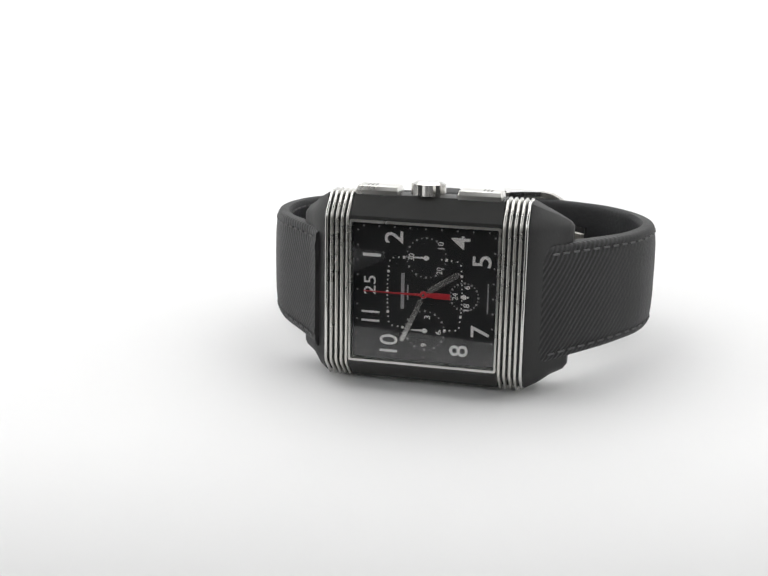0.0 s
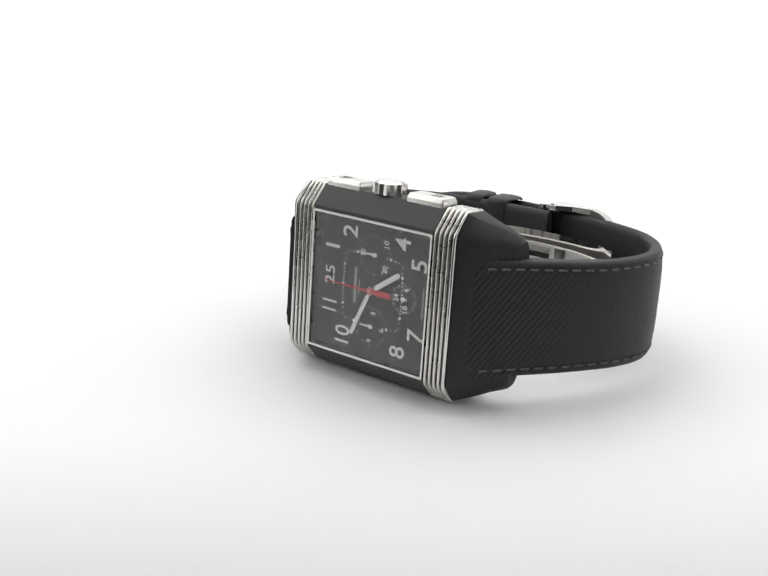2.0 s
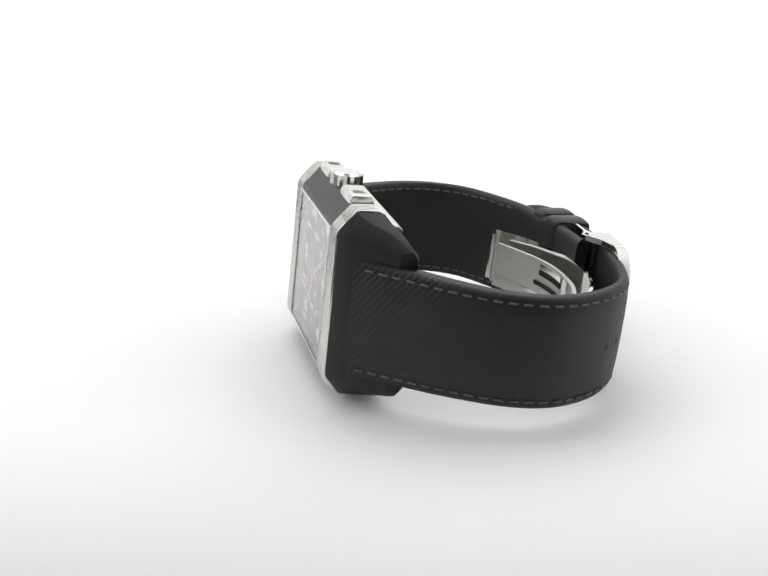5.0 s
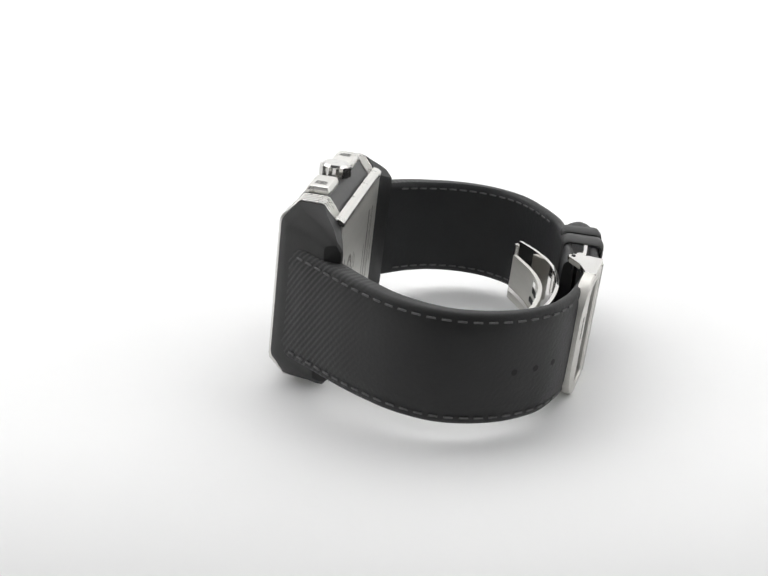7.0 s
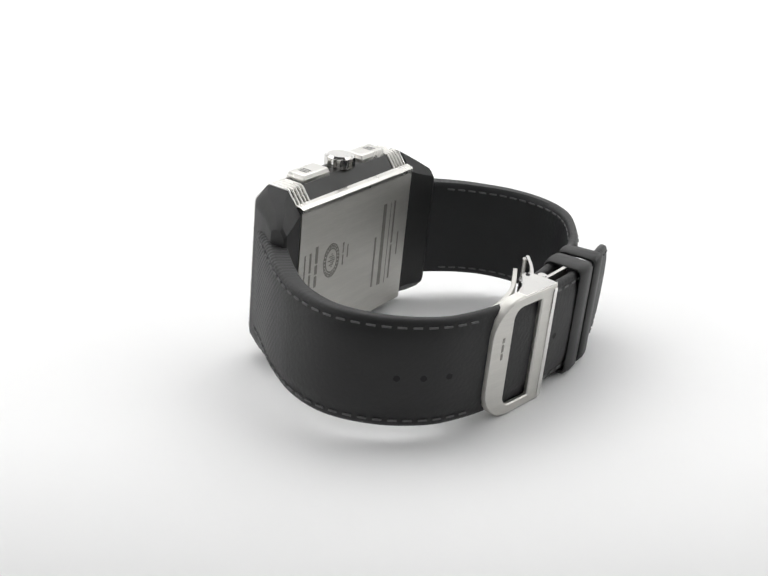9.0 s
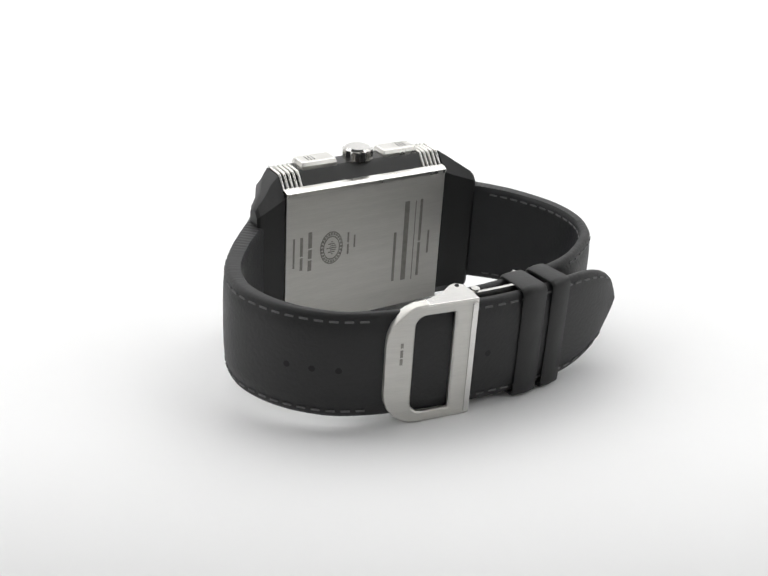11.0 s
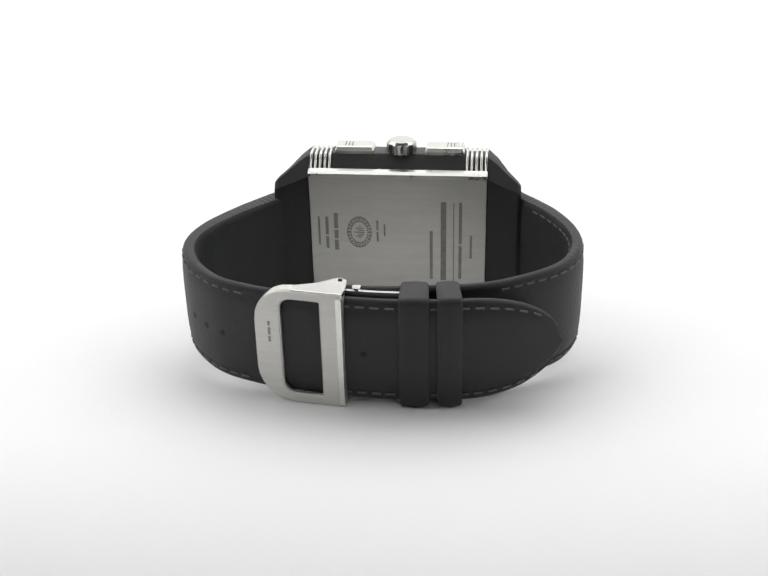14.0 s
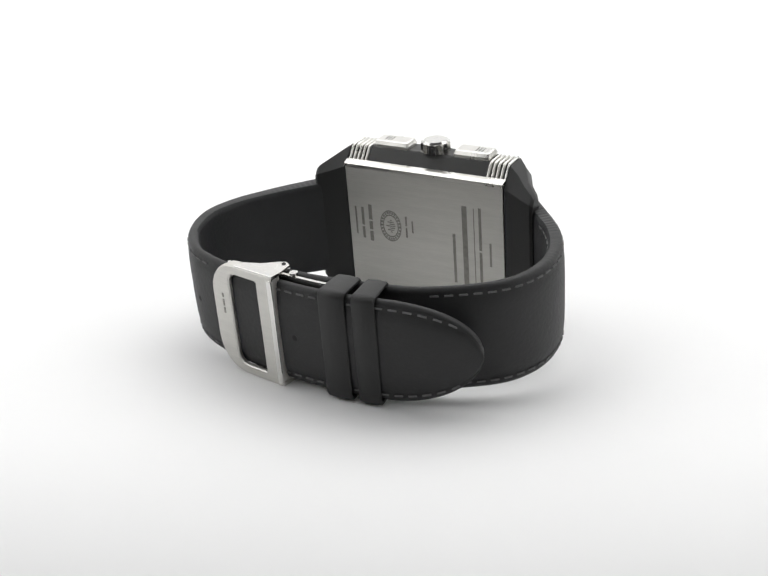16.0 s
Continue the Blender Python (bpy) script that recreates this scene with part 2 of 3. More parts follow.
def engraving(plate):
    """Worn engravings on the back: a round seal between lines of marks, and rows of letters as bars."""
    def bars(name, x, zs, w, words=(1.0,)):
        """One line of worn writing as plain bars, one for each word, with the shares of the line that they take."""
        z, gap = zs[0], 0.35
        room = (zs[1] - zs[0]) - gap * (len(words) - 1)
        for share in words:
            bm = bmesh.new()
            box(bm, x - w / 2, x + w / 2, 10.88, 10.915, z, z + room * share)
            part(name, bm, ENGRAVED, plate, "worn engraved bar", 0)
            z += room * share + gap
    bars("engraved_bar", 15.6, (-1.5, 4.6), 0.4)
    bars("engraved_bar", 14.0, (-2.2, 4.6), 0.6, (0.4, 0.6))
    bars("engraved_bar", 12.2, (-2.6, 5.4), 0.8, (0.3, 0.25, 0.45))
    bars("engraved_bar", 4.0, (-0.6, 4.0), 0.4, (0.5, 0.5))
    bars("engraved_bar", 2.6, (0.6, 3.2), 0.35)
    bars("engraved_bar", -6.6, (-8.6, 2.0), 0.6)
    bars("engraved_bar", -9.0, (-8.8, 8.2), 1.1)
    bars("engraved_bar", -11.0, (-9.0, 8.0), 0.2)
    bars("engraved_bar", -12.3, (-8.4, 8.2), 0.6, (0.45, 0.55))
    bars("engraved_bar", -14.4, (-3.8, 1.2), 0.45)
    for r in (3.4, 2.5):
        bm = bmesh.new()
        o = [(7.6 + 0.72 * r * math.cos(a), 1.4 + r * math.sin(a)) for a in [i * math.tau / 40 for i in range(40)]]
        q = [(7.6 + 0.72 * (r - 0.28) * math.cos(a), 1.4 + (r - 0.28) * math.sin(a)) for a in [i * math.tau / 40 for i in range(40)]]
        ring_plate(bm, o, q, back_fn, -0.02, 0.03)
        part("engraved_ring", bm, ENGRAVED, plate, "worn engraved round seal", 0)
    bm = bmesh.new()
    for i in range(24):
        a = i * math.tau / 24
        x, z = 7.6 + 0.72 * 2.85 * math.cos(a), 1.4 + 2.85 * math.sin(a)
        box(bm, x - 0.2, x + 0.2, 10.88, 10.93, z - 0.22, z + 0.22)
    for i in range(7):
        w = 1.5 * math.cos((i - 3) * 0.42)
        box(bm, 7.6 - w * 0.7, 7.6 + w * (0.2 + 0.5 * (i % 2)), 10.88, 10.93, 0.0 + i * 0.42, 0.22 + i * 0.42)
    part("engraved_seal", bm, ENGRAVED, plate, "worn engraved seal", 0)["kind"] = "stuff"


def face_fn(x, z, d):
    return (x, d, z)


def lettering(text, x, z, tall, wide, mat, parent, name, bold=0.012, depth=1.62):
    """Raised figures on the dial, whose up is towards 12 o'clock."""
    curve = bpy.data.curves.new("figures", "FONT")
    curve.body, curve.size, curve.extrude, curve.offset, curve.resolution_u = text, 1.0, 0.02, bold, 4
    ob = bpy.data.objects.new("figures", curve)
    scene.collection.objects.link(ob)
    bpy.context.view_layer.update()
    me = bpy.data.meshes.new_from_object(ob.evaluated_get(bpy.context.evaluated_depsgraph_get()))
    bpy.data.objects.remove(ob)
    pts = np.array([v.co[:] for v in me.vertices])
    lo, hi = pts.min(0), pts.max(0)
    for v in me.vertices:
        a, b = (v.co.x - (lo[0] + hi[0]) / 2) / (hi[0] - lo[0]) * wide, (v.co.y - (lo[1] + hi[1]) / 2) / (hi[1] - lo[1]) * tall
        v.co = Vector((x - b, depth - (v.co.z + 0.02) * 2.0, z + a)) * MM
    me.name = name
    me.materials.clear()
    me.materials.append(mat)
    out = new(name, me)
    out.parent = parent
    out["label"] = "white figures " + text
    return out


def dial():
    bm = bmesh.new()
    box(bm, -12.6, 12.6, 1.66, 1.98, -11.88, 11.88)
    d = part("dial", bm, DIAL, watch, "black dial with white figures", 22)
    big = (("1", -9.3, 6.2, 0.55), ("2", -5.5, 9.5, 2.1), ("4", 6.0, 9.3, 2.2), ("5", 9.7, 6.3, 2.0), ("7", 9.8, -5.8, 2.1),
           ("8", 6.2, -9.5, 2.0), ("10", -6.1, -9.2, 3.1), ("11", -9.4, -4.6, 1.9))
    for text, x, z, wide in big:
        lettering(text, x, z, 3.2, wide, PRINT, d, "numeral", 0.006)
    lettering("25", -9.6, 0.9, 2.1, 3.3, PRINT, d, "date_figure", 0.0)
    # subdials: a recessed disc with dots and figures each
    for cx, cz, r, figures in ((0.2, 6.3, 3.7, (("30", -2.6, 0), ("10", 2.4, 2.3), ("20", 2.3, -2.1))),
                               (0.2, -6.4, 3.7, (("3", 0.4, 2.4), ("6", 2.4, -0.2), ("9", -0.1, -2.6))),
                               (6.9, 0.0, 2.7, (("24", -1.6, 0.0), ("18", 0.4, -1.7), ("6", 0.4, 1.7)))):
        bm = bmesh.new()
        bmesh.ops.create_cone(bm, cap_ends=True, segments=48, radius1=r, radius2=r, depth=0.03, matrix=Matrix.Translation((cx, 1.65, cz)) @ Matrix.Rotation(radians(90), 4, "X"))
        sub = part("subdial", bm, SUBDIAL, d, "small black subdial", 22)
        bm = bmesh.new()
        for i in range(24):
            a = i * math.tau / 24
            w = 0.11 if i % 2 else 0.17
            box(bm, cx + (r - 0.3) * math.cos(a) - w, cx + (r - 0.3) * math.cos(a) + w, 1.59, 1.64, cz + (r - 0.3) * math.sin(a) - w, cz + (r - 0.3) * math.sin(a) + w)
        part("subdial_track", bm, GREY_PRINT, d, "ring of grey dots", 0)["kind"] = "stuff"
        for text, dx, dz in figures:
            lettering(text, cx + dx, cz + dz, 1.0, 0.6 * len(text), PRINT, d, "small_numeral", 0.0, 1.6)
        long = r * 0.62
        tipx = -long if cx < 3 else long * 0.5
        bm = bmesh.new()
        prism(bm, [(cx - 0.5 * (1 if tipx > 0 else -1), cz - 0.22), (cx + tipx, cz - 0.1), (cx + tipx, cz + 0.1), (cx - 0.5 * (1 if tipx > 0 else -1), cz + 0.22)], face_fn, 1.4, 1.47)
        bmesh.ops.create_cone(bm, cap_ends=True, segments=16, radius1=0.42, radius2=0.42, depth=0.12, matrix=Matrix.Translation((cx, 1.42, cz)) @ Matrix.Rotation(radians(90), 4, "X"))
        part("subdial_pointer", bm, PRINT, d, "small white pointer", 22)
    # minute track round the middle and dots along the rim
    bm = bmesh.new()
    for i in range(60):
        a = i * math.tau / 60
        c, s = math.cos(a), math.sin(a)
        k = 1.0 / max(abs(c), abs(s)) ** 0.82
        x, z, w = 6.5 * k * c, 6.3 * k * s, (0.22 if i % 5 == 0 else 0.11)
        if abs(x) < 2.8 and abs(z) > 3:
            continue
        box(bm, x - w, x + w, 1.59, 1.645, z - w, z + w)
    part("minute_track", bm, PRINT, d, "square track of white dots", 0)["kind"] = "stuff"
    bm = bmesh.new()
    for i in range(-4, 5):
        for x, z in ((i * 2.7, -11.2), (i * 2.7, 11.2), (-11.8, i * 2.6), (11.8, i * 2.6)):
            box(bm, x - 0.14, x + 0.14, 1.6, 1.66, z - 0.14, z + 0.14)
    part("rim_dots", bm, GREY_PRINT, d, "grey dots along the dial's rim", 0)["kind"] = "stuff"
    bm = bmesh.new()
    box(bm, -4.1, -3.5, 1.61, 1.66, -2.9, 3.4)
    part("printed_bar", bm, GREY_PRINT, d, "grey printed line of small marks", 0)
    bm = bmesh.new()
    for x, z0, z1 in ((10.9, -2.6, 2.6), (-2.9, -1.2, 1.4)):
        box(bm, x - 0.12, x + 0.12, 1.62, 1.66, z0, z1)
    part("printed_bar", bm, GREY_PRINT, d, "grey printed line of small marks", 0)["kind"] = "stuff"

    # pointers
    def pointer(name, tip, width, start, depth, label):
        v = Vector((tip[0], tip[1]))
        length = v.length
        v.normalize()
        n = Vector((-v.y, v.x))
        fn = lambda a, b, y: (v.x * a + n.x * b, y, v.y * a + n.y * b)
        bm = bmesh.new()
        w = width / 2
        prism(bm, [(start, -w), (length - w, -w), (length, 0), (length - w, w), (start, w)], fn, depth, depth + 0.14, 0.03)
        prism(bm, [(-0.2, -0.2), (start + 0.05, -0.2), (start + 0.05, 0.2), (-0.2, 0.2)], fn, depth + 0.02, depth + 0.12)
        bmesh.ops.create_cone(bm, cap_ends=True, segments=24, radius1=0.75, radius2=0.75, depth=0.13, matrix=Matrix.Translation((0, depth + 0.07, 0)) @ Matrix.Rotation(radians(90), 4, "X"))
        part(name, bm, STEEL, watch, label, 22)
    pointer("hour_pointer", (6.1, 4.1), 0.95, 1.1, 1.18, "polished steel hour pointer")
    pointer("minute_pointer", (-3.8, -8.6), 0.85, 1.1, 0.98, "polished steel minute pointer")
    bm = bmesh.new()
    prism(bm, [(-10.6, -0.06), (-10.6, 0.06), (0, 0.2), (0.8, 0.3), (2.2, 0.5), (4.6, 0.5), (4.6, -0.5), (2.2, -0.5), (0.8, -0.3), (0, -0.2)], face_fn, 0.82, 0.9)
    bmesh.ops.create_cone(bm, cap_ends=True, segments=24, radius1=0.62, radius2=0.55, depth=0.2, matrix=Matrix.Translation((0, 0.82, 0)) @ Matrix.Rotation(radians(90), 4, "X"))
    part("seconds_pointer", bm, RED, watch, "red seconds pointer with a broad tail", 22)
    bm = bmesh.new()
    bmesh.ops.create_cone(bm, cap_ends=True, segments=16, radius1=0.28, radius2=0.25, depth=0.12, matrix=Matrix.Translation((0, 0.70, 0)) @ Matrix.Rotation(radians(90), 4, "X"))
    part("pointer_pin", bm, STEEL, watch, "small steel pin", 22)
    # frame and crystal
    bm = bmesh.new()
    ring_plate(bm, rounded(-12.9, 12.9, -12.4, 12.4, (0.3,) * 4, 3), rounded(-12.55, 12.55, -12.0, 12.0, (0.15,) * 4, 3), face_fn, -0.12, 1.7)
    part("bezel", bm, SATIN, watch, "thin polished steel frame", 22)
    bm = bmesh.new()
    box(bm, -12.5, 12.5, 0.05, 0.5, -11.95, 11.95, 0.1)
    ob = part("crystal", bm, CRYSTAL, watch, "clear flat sapphire crystal", 22)
    ob.visible_shadow = False


def lugs():
    """Black end pieces that taper from the case to the strap."""
    for s, name in ((-1, "12"), (1, "6")):
        stations = ((17.47, 0.4, 10.8, 16.3, 13.0, 12.9, 0.0), (19.3, 2.0, 11.3, 15.2, 12.7, 12.2, 0.4), (21.3, 6.0, 12.0, 13.8, 12.2, 11.6, 1.0), (23.2, 8.4, 12.5, 12.5, 11.7, 11.0, 1.6), (23.8, 9.4, 12.3, 11.8, 11.4, 10.6, 1.5))
        rings = []
        for x, y0, y1, top, front, back, heel in stations:
            a, b = y0 + min(2.6, (y1 - y0) * 0.35), y1 - (y1 - y0) * 0.3
            half = [(y0, front * 0.94), (y0 + 0.15, front), (a, top - 0.05), (a + 0.3, top), (b - 0.3, top), (b, top - 0.1), (y1 - 0.1, back), (y1, back * 0.92)]
            prof = half + [(y, -z * 0.955 - heel) for y, z in reversed(half)]
            rings.append([(s * x, y, z) for y, z in prof])
        bm = bmesh.new()
        loft(bm, rings)
        part("lug", bm, BLACK_LUG, watch, "black rubber-coated end piece", 28)


# ---- strap ----


class Ribbon:
    """A plan curve through a few (x, y) pairs, with places along, off and across it."""

    def __init__(self, pairs, outward, rise=-0.45, slope=0.05):
        pts = [Vector(p) for p in pairs]
        pts = [2 * pts[0] - pts[1]] + pts + [2 * pts[-1] - pts[-2]]
        line = []
        for p0, p1, p2, p3 in zip(pts, pts[1:], pts[2:], pts[3:]):
            for k in range(16):
                t = k / 16
                line.append(0.5 * (2 * p1 + (p2 - p0) * t + (2 * p0 - 5 * p1 + 4 * p2 - p3) * t * t + (3 * p1 - p0 - 3 * p2 + p3) * t ** 3))
        line.append(pts[-2])
        self.line, self.outward, self.rise, self.slope = line, outward, rise, slope
        self.run = np.concatenate([[0], np.cumsum([(b - a).length for a, b in zip(line, line[1:])])])
        self.length = float(self.run[-1])

    def base(self, s):
        return Vector((float(np.interp(s, self.run, [p.x for p in self.line])), float(np.interp(s, self.run, [p.y for p in self.line]))))

    def dirs(self, s):
        t = (self.base(min(s + 1.0, self.length)) - self.base(max(s - 1.0, 0))).normalized()
        return t, Vector((t.y, -t.x)) * self.outward

    def at(self, s, n, z):
        p = self.base(s)
        t, out = self.dirs(s)
        q = p + out * n
        return Vector((q.x, q.y, z + self.rise + self.slope * p.y - 0.0002 * p.y * p.y))

    def where_x(self, x, after=0.0):
        best = min((abs(self.base(s).x - x), s) for s in np.linspace(after, self.length, 800))
        return float(best[1])


LONG = Ribbon([(19.42, 2.54), (21.53, 5.05), (24.45, 8.67), (30.76, 16.49), (35.32, 24.3), (36.81, 32.52), (34.07, 40.71), (28.57, 47.01),
               (22.27, 50.25), (15.37, 52.13), (7.57, 53.4), (-0.4, 54.12), (-8.37, 54.04), (-16.35, 53.02), (-23.83, 50.95), (-30.61, 47.93)],
               1, -1.177, 0.035)
SHORT = Ribbon([(-19.39, 1.25), (-21.41, 4.54), (-24.48, 8.13), (-30.66, 15.65), (-34.15, 23.83), (-34.34, 31.91),
                (-31.24, 38.88), (-24.99, 43.87), (-17.53, 47.53), (-8.06, 49.14), (-0.08, 49.92), (5.92, 49.82)], -1, -0.643, 0.02)


def strap(name, rib, half, thick, label, step=0.7):
    """A padded strap: section rounded, with a sunk stitched border, swept along the ribbon."""
    bm = bmesh.new()
    uv = bm.loops.layers.uv.new("UVMap")
    n = int(rib.length / step)
    rows, seam = [], []
    for i in range(n + 1):
        s = rib.length * i / n
        h, th = half(s), thick(s)
        k = h / 10.0
        pad = 0.35 * min(1, s / 5)
        outer = [(-10, -0.9), (-9.85, -0.42), (-9.4, -0.14), (-8.9, -0.05), (-8.3, -0.1), (-7.7, 0.12), (-6, pad * 0.8), (-3, pad), (0, pad)]
        outer = outer + [(-z, d) for z, d in reversed(outer[:-1])]
        inner = [(9.85, -th + 0.45), (9.3, -th + 0.08), (8.4, -th), (4, -th), (-4, -th), (-8.4, -th), (-9.3, -th + 0.08), (-9.85, -th + 0.45)]
        sec = outer + inner
        rows.append([(bm.verts.new(rib.at(s, d, z * k)), s, z * k) for z, d in sec])
    m = len(rows[0])
    for r0, r1 in zip(rows, rows[1:]):
        for j in range(m):
            quad = (r0[j], r1[j], r1[(j + 1) % m], r0[(j + 1) % m])
            f = bm.faces.new([q[0] for q in quad])
            for loop, q in zip(f.loops, quad):
                loop[uv].uv = (q[1] * 0.1, q[2] * 0.1)
            f.material_index = 1 if j >= 17 else 0
    bm.faces.new([q[0] for q in rows[0]][::-1])
    bm.faces.new([q[0] for q in rows[-1]])
    ob = part(name, bm, STRAP, watch, label, 45)
    ob.data.materials.append(LINING)
    return ob


def tail_half(s):
    h = 10.08 - 0.6 * min(1, max(0, (s - 3) / 20))
    left = LONG.length - s
    if left < 17:
        h *= max(0.06, math.sqrt(max(0, 1 - (1 - left / 17) ** 2.1)))
    return h


def stitch_mesh():
    bm = bmesh.new()
    box(bm, -0.75, 0.75, -0.14, 0.14, -0.17, 0.17, 0.08)
    bmesh.ops.scale(bm, vec=(MM, MM, MM), verts=bm.verts)
    me = bpy.data.meshes.new("stitch")
    bm.to_mesh(me)
    bm.free()
    me.materials.append(THREAD)
    return me


def sew(rib, owner, half, me, s0, s1, inside=None):
    """Single stitches along both borders of a strap."""
    count = int((s1 - s0) / 2.35)
    for i in range(count):
        s = s0 + (s1 - s0) * (i + 0.5) / count
        for side in (-1, 1):
            z = side * half(s) * 0.86
            z2 = side * half(min(s + 0.5, rib.length)) * 0.86
            d = 0.02 if inside is None else -inside(s) - 0.02
            p, q = rib.at(s, d, z), rib.at(min(s + 0.5, rib.length), d, z2)
            t = (q - p).normalized()
            _, out = rib.dirs(s)
            o = Vector((out.x, out.y, 0))
            o = (o - t * o.dot(t)).normalized()
            ob = new("stitch", me)
            ob.parent = owner
            ob.matrix_local = Matrix.Translation(p * MM) @ Matrix((t, o, t.cross(o))).transposed().to_4x4()


def straps():
    long_thick = lambda s: 4.3 - 2.5 * min(1, s / 55)
    short_thick = lambda s: 3.46 - 1.7 * min(1, s / 50)
    short_half = lambda s: 10.35 - 0.6 * min(1, max(0, (s - 3) / 20))
    long_strap = strap("long_strap", LONG, tail_half, long_thick, "long black strap end with diagonal ribs, stitching and a pointed tip")
    short_strap = strap("short_strap", SHORT, short_half, short_thick, "short black strap end with stitched edges")
    me = stitch_mesh()
    sew(LONG, long_strap, tail_half, me, 2.0, LONG.where_x(22, 45))
    sew(LONG, long_strap, tail_half, me, LONG.where_x(6, 60), LONG.length - 3.5)
    sew(SHORT, short_strap, short_half, me, 2.0, SHORT.where_x(-20, 45))
    sew(SHORT, short_strap, short_half, me, 14.0, SHORT.where_x(-20, 45), short_thick)
    ref = LONG.where_x(27.2, 45)
    # punched holes: dark plugs in the strap give their shade
    for s in (ref - 7.6, ref - 3.4, ref + 0.8, LONG.where_x(1.8, 60)):
        t, out = LONG.dirs(s)
        p = LONG.at(s, 0.12, -0.4)
        bm = bmesh.new()
        o = Vector((out.x, out.y, 0))
        rod(bm, p - o * 0.5, p + o * 0.26, 0.55, sides=14)
        part("strap_hole_shade", bm, HOLE_SHADE, long_strap, "dark plug for the shade in a round punched hole")
    # keeper loops round both layers
    for x0, x1 in ((-4.0, -8.9), (-10.2, -14.3)):
        a, b = LONG.where_x(x0, 60), LONG.where_x(x1, 60)
        bm = bmesh.new()
        sec_o = rounded(-6.6, 0.85, -10.4, 10.2, (1.2,) * 4, 4)
        sec_i = rounded(-6.0, 0.45, -9.6, 9.6, (0.8,) * 4, 4)
        fn = lambda d, z, s: LONG.at(s, d, z)
        rows_o, rows_i = [], []
        for k, g in ((0, -0.25), (0.08, 0), (0.5, 0.1), (0.92, 0), (1, -0.25)):
            s = a + (b - a) * k
            rows_o.append([bm.verts.new(fn(d + (g if d > 0 else -g), z + (g if z > 0 else -g), s)) for d, z in sec_o])
            rows_i.append([bm.verts.new(fn(d, z, s)) for d, z in sec_i])
        n = len(sec_o)
        for rows in (rows_o, rows_i):
            for r0, r1 in zip(rows, rows[1:]):
                for j in range(n):
                    bm.faces.new((r0[j], r1[j], r1[(j + 1) % n], r0[(j + 1) % n]))
        for r0, r1 in ((rows_o[0], rows_i[0]), (rows_o[-1], rows_i[-1])):
            for j in range(n):
                bm.faces.new((r0[j], r1[j], r1[(j + 1) % n], r0[(j + 1) % n]))
        part("keeper_loop", bm, BLACK_LUG, watch, "black strap keeper loop", 40)


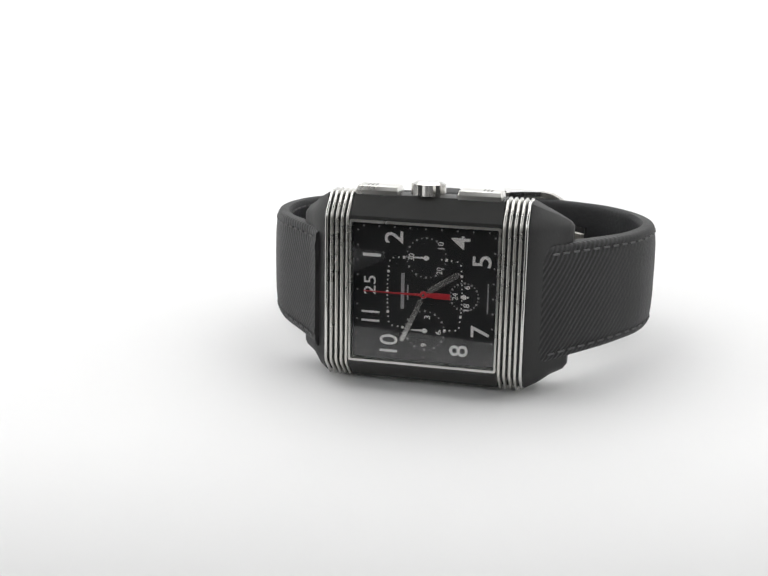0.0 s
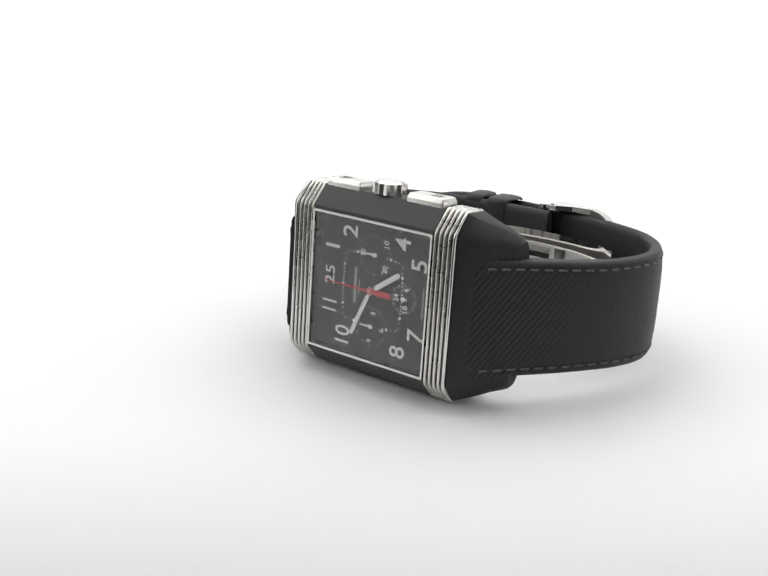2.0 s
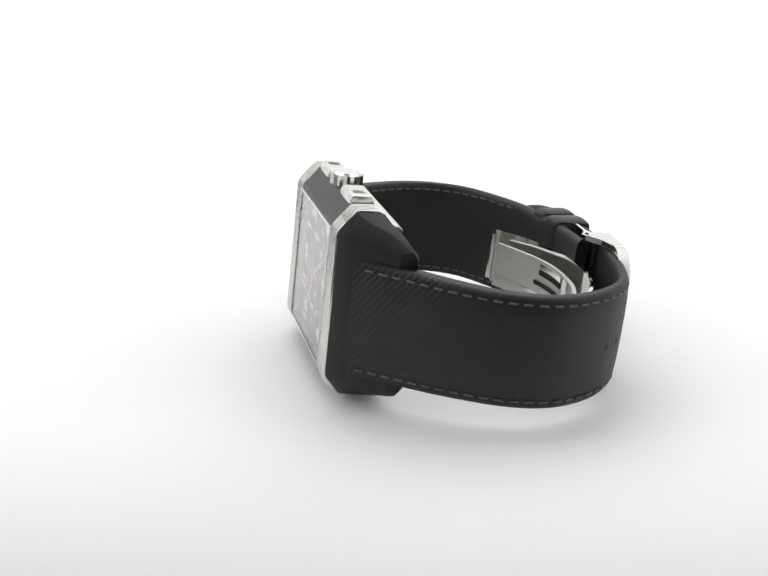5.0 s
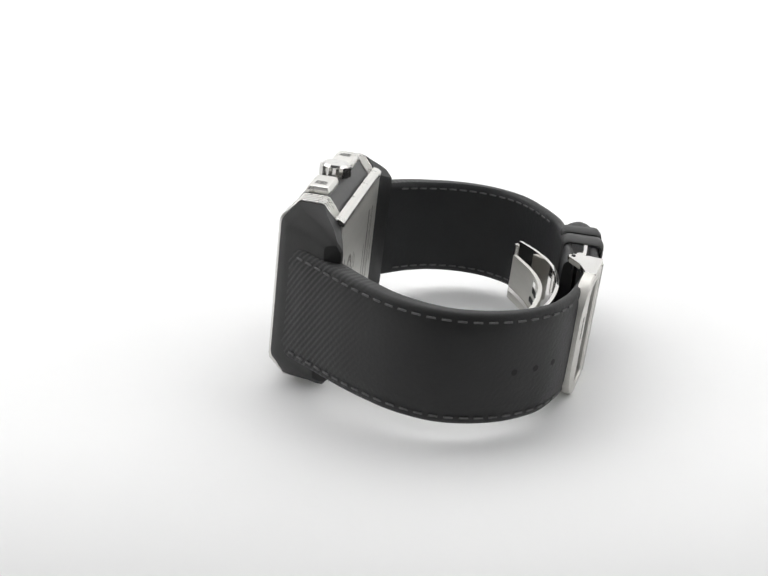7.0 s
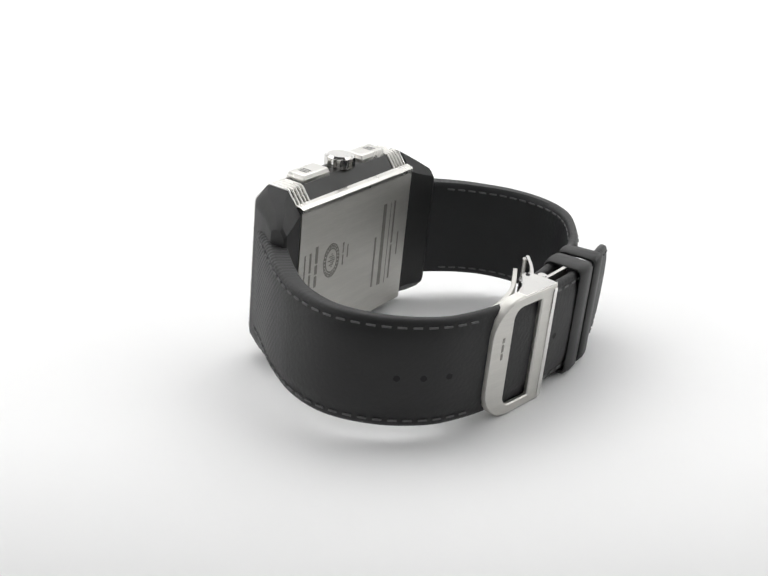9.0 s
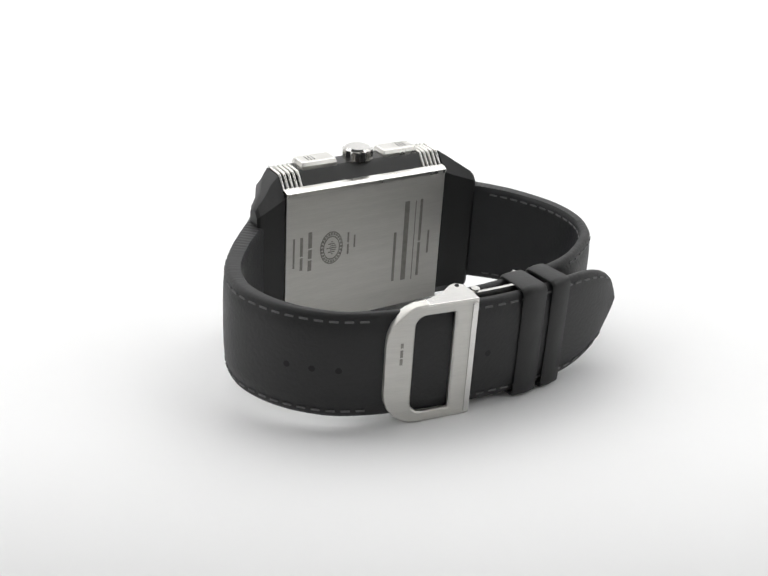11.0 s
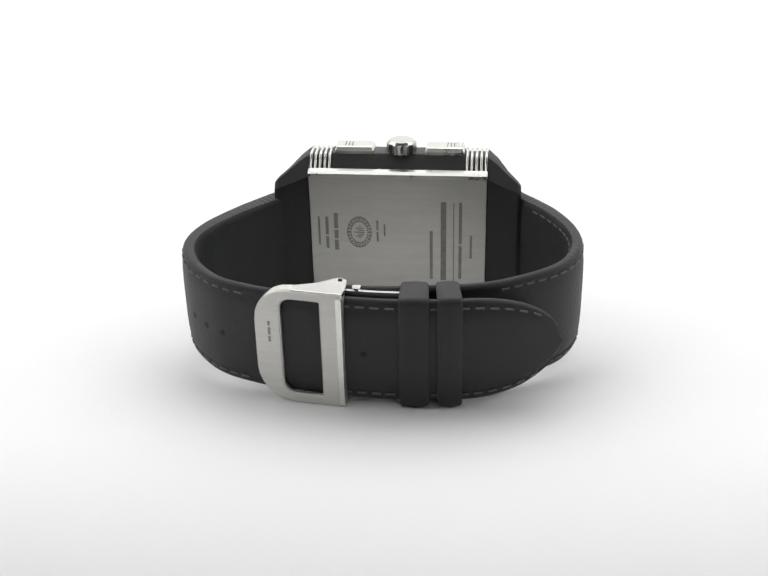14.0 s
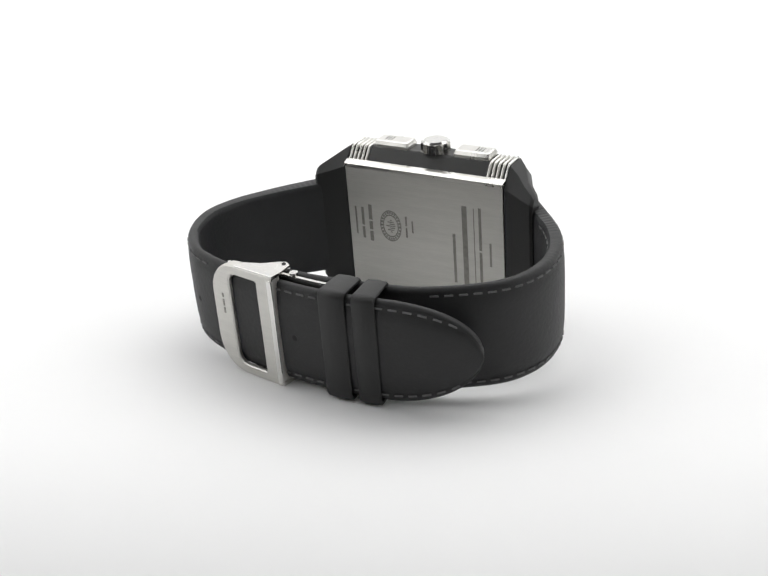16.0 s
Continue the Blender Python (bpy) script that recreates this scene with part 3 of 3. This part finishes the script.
def clasp():
    """Folding clasp: window frame over the strap, side ears, and curved blades inside."""
    a, b = LONG.where_x(20.0, 45), LONG.where_x(4.9, 60)
    wa, wb = LONG.where_x(15.5, 45), LONG.where_x(8.8, 60)
    outer = rounded(a, b, -10.9, 10.7, (6.2, 0.6, 0.6, 6.2))
    inner = rounded(wa, wb, -8.9, 8.9, (2.0, 0.3, 0.3, 2.0))
    fn = lambda s, z, d: LONG.at(s, d, z)
    bm = bmesh.new()
    # softened top edge: three layers
    mid = [(s * 0.985 + (a + b) / 2 * 0.015, z * 0.975) for s, z in outer]
    n = len(outer)
    layers = [[bm.verts.new(fn(s, z, d)) for s, z in o] for o, d in ((outer, -0.9), (outer, 0.75), (mid, 1.1), ([(s + (0.25 if s < (wa + wb) / 2 else -0.25) * -1, z * 1.02) for s, z in inner], 1.1), (inner, 0.85), (inner, 0.3), (outer, -0.9))]
    for r0, r1 in zip(layers, layers[1:]):
        for j in range(n):
            bm.faces.new((r0[j], r1[j], r1[(j + 1) % n], r0[(j + 1) % n]))
    bmesh.ops.remove_doubles(bm, verts=bm.verts, dist=0.001)
    frame_ob = part("buckle_frame", bm, BRUSHED, watch, "brushed steel buckle frame with an open window", 35)
    bm = bmesh.new()
    prism(bm, rounded(b - 1.1, b - 0.1, -10.2, 10.0, (0.2,) * 4, 2), fn, 0.9, 1.3, 0.1)
    part("buckle_bar", bm, STEEL, frame_ob, "polished steel bar of the buckle", 22)
    # side ears, with dark plugs for the shade in their pin holes
    for side in (-1, 1):
        e0, e1 = LONG.where_x(13.4, 45), b
        tip = LONG.where_x(6.4, 60)
        outline = [(e0, 1.0), (b, 1.0), (b, -1.6), (tip + 1.2, -4.2), (tip, -4.9), (tip - 1.2, -4.5), (e0 + 3.5, -2.2), (e0, -0.9)]
        bm = bmesh.new()
        prism(bm, outline, lambda s, d, z: LONG.at(s, d, z), side * 9.75, side * 10.75, 0.12)
        ear = part("buckle_ear", bm, STEEL, frame_ob, "polished steel side ear", 22)
        bm = bmesh.new()
        rod(bm, LONG.at(tip, -4.0, side * 10.5), LONG.at(tip, -4.0, side * 10.85), 0.38)
        part("pin_hole_shade", bm, HOLE_SHADE, frame_ob, "dark plug for the shade in a pin hole")
    # faint mark on the frame
    bm = bmesh.new()
    s = a + 2.4
    for z0, z1 in ((0.5, 1.6), (1.9, 3.2), (3.6, 4.4)):
        prism(bm, [(s, z0), (s + 0.45, z0), (s + 0.45, z1), (s, z1)], fn, 1.05, 1.13)
    part("engraved_mark", bm, ENGRAVED, frame_ob, "small engraved marks", 0)["kind"] = "stuff"
    # plate between the two strap layers
    p0, p1 = LONG.where_x(7.3, 60), LONG.where_x(-4.5, 60)
    bm = bmesh.new()
    rings = []
    for k in range(9):
        s = p0 + (p1 - p0) * k / 8
        rings.append([LONG.at(s, d, z) for d, z in ((-2.15, -10.4), (-2.15, 9.9), (-2.75, 9.9), (-2.75, -10.4))])
    loft(bm, rings)
    part("clasp_plate", bm, STEEL, watch, "polished steel clasp plate", 22)
    bm = bmesh.new()
    q = LONG.at(LONG.where_x(3.4, 60), -3.0, 0)
    rod(bm, q + Vector((0, 0, -10.0)), q + Vector((0, 0, 10.3)), 0.75)
    part("spring_pin", bm, STEEL, watch, "steel spring pin", 40)

    # curved blades inside the strap
    def blade(name, pairs, z0, z1, thick, mat, label, holes=()):
        rib = Ribbon([(x, y - 3.0) for x, y in pairs], 1)
        bm = bmesh.new()
        rings = []
        for k in range(25):
            s = rib.length * k / 24
            rings.append([rib.at(s, d, z) for d, z in ((0, z0), (0, z1 - 0.1), (-0.1, z1), (-thick, z1), (-thick, z0))])
        loft(bm, rings)
        ob = part(name, bm, mat, watch, label, 35)
        # slots are raised near-black bars in place of shaded openings; ridges are steel
        for s0, s1, h0, h1, m in holes:
            bm = bmesh.new()
            rs = []
            for k in range(9):
                s = rib.length * (s0 + (s1 - s0) * k / 8)
                rs.append([rib.at(s, d, z) for d, z in ((-thick + 0.02, h0), (-thick + 0.02, h1), (-thick - 0.22, h1), (-thick - 0.22, h0))])
            loft(bm, rs)
            part("blade_slot_shade" if m is HOLE_SHADE else "blade_ridge", bm, m, ob, "dark bar for the shade in a slot" if m is HOLE_SHADE else "raised steel ridge", 22)
        return rib
    blade("outer_blade", [(23.5, 46.6), (18.0, 49.6), (10.0, 51.0), (2.0, 50.8), (-4.5, 49.0), (-9.5, 46.4), (-13.8, 43.3)], -6.4, 4.2, 0.7, MIRROR_STEEL, "curved polished steel clasp blade")
    blade("inner_blade", [(20.5, 45.6), (14.0, 47.8), (6.0, 48.4), (0.0, 47.4), (-5.0, 45.6), (-10.6, 42.8)], -6.2, 2.4, 0.8, BRUSHED, "curved brushed steel inner clasp blade with slots",
          ((0.02, 0.2, -3.0, 0.6, STEEL), (0.24, 0.32, -4.4, 2.2, STEEL), (0.36, 0.62, -0.3, 0.7, HOLE_SHADE), (0.36, 0.62, 0.9, 1.9, STEEL), (0.36, 0.66, -2.4, -1.6, HOLE_SHADE), (0.38, 0.98, -4.6, -3.8, STEEL)))
    bm = bmesh.new()
    rod(bm, (-13.9, 39.7, -4.6), (-13.9, 39.7, 4.6), 0.7)
    part("hinge_pin", bm, STEEL, watch, "steel clasp hinge", 40)


def controls():
    """Crown and two pushers on the case's 3 o'clock side."""
    for s in (-1, 1):
        bm = bmesh.new()
        x0, x1 = sorted((s * 5.0 - 0.2, s * 12.6 - 0.2))
        rings = []
        for z, dx, dy in ((15.4, 0, 0), (17.0, 0, 0), (17.12, 0.06, 0.06), (17.65, 0.22, 0.3), (17.75, 0.4, 0.5)):
            rings.append([(x, y, z) for x, y in rounded(x0 + dx, x1 - dx, 2.9 + dy, 7.1 - dy, (0.35,) * 4, 3)])
        loft(bm, rings)
        push = part("pusher", bm, SATIN, watch, "polished steel chronograph pusher", 22)
        # three grooves, uncut: their shade is drawn as thin dark strips on top
        for k in range(3):
            bm = bmesh.new()
            c = s * (9.3 + 0.65 * k) - 0.2
            box(bm, c - 0.08, c + 0.08, 4.0, 6.0, 17.72, 17.8, 0.03)
            part("pusher_groove_shade", bm, DARK_GROOVE, push, "dark strip for the shade in a groove", 22)
    bm = bmesh.new()
    rod(bm, (-0.5, 5.2, 15.9), (-0.5, 5.2, 16.9), 2.1, 1.7, sides=24)
    part("crown_stem", bm, BLACK_CASE, watch, "dark stem under the crown", 40)
    outline = []
    for i in range(28):
        r = 2.95 if i % 2 else 2.6
        a = i * math.tau / 28
        outline.append((-0.5 + r * math.cos(a), 5.2 + r * math.sin(a)))
    bm = bmesh.new()
    prism(bm, outline, lambda x, y, z: (x, y, z), 16.5, 18.4)
    crown = part("crown", bm, STEEL, watch, "fluted polished steel crown", 25)
    bm = bmesh.new()
    bmesh.ops.create_cone(bm, cap_ends=True, segments=36, radius1=2.65, radius2=2.2, depth=0.4, matrix=Matrix.Translation((-0.5, 5.2, 18.58)))
    part("crown_cap", bm, STEEL, crown, "smooth steel cap", 22)


case()
dial()
lugs()
straps()
clasp()
controls()


def motions():
    """The watch turns at an even rate with the turntable under the paper."""
    rest = Matrix.Translation((0.0002698, -0.0228786, 0.0173646)) @ pose(0, 0, 0, 0, 0, -12.8409) @ pose(0, 0, 0, 0, -0.1966, 0) @ pose(0, 0, 0, -7.2122, 0, 0)
    walk(watch, [(k * 0.5, Matrix.Rotation(radians(-12.2259 * k * 0.5), 4, "Z") @ rest) for k in range(33)])


motions()
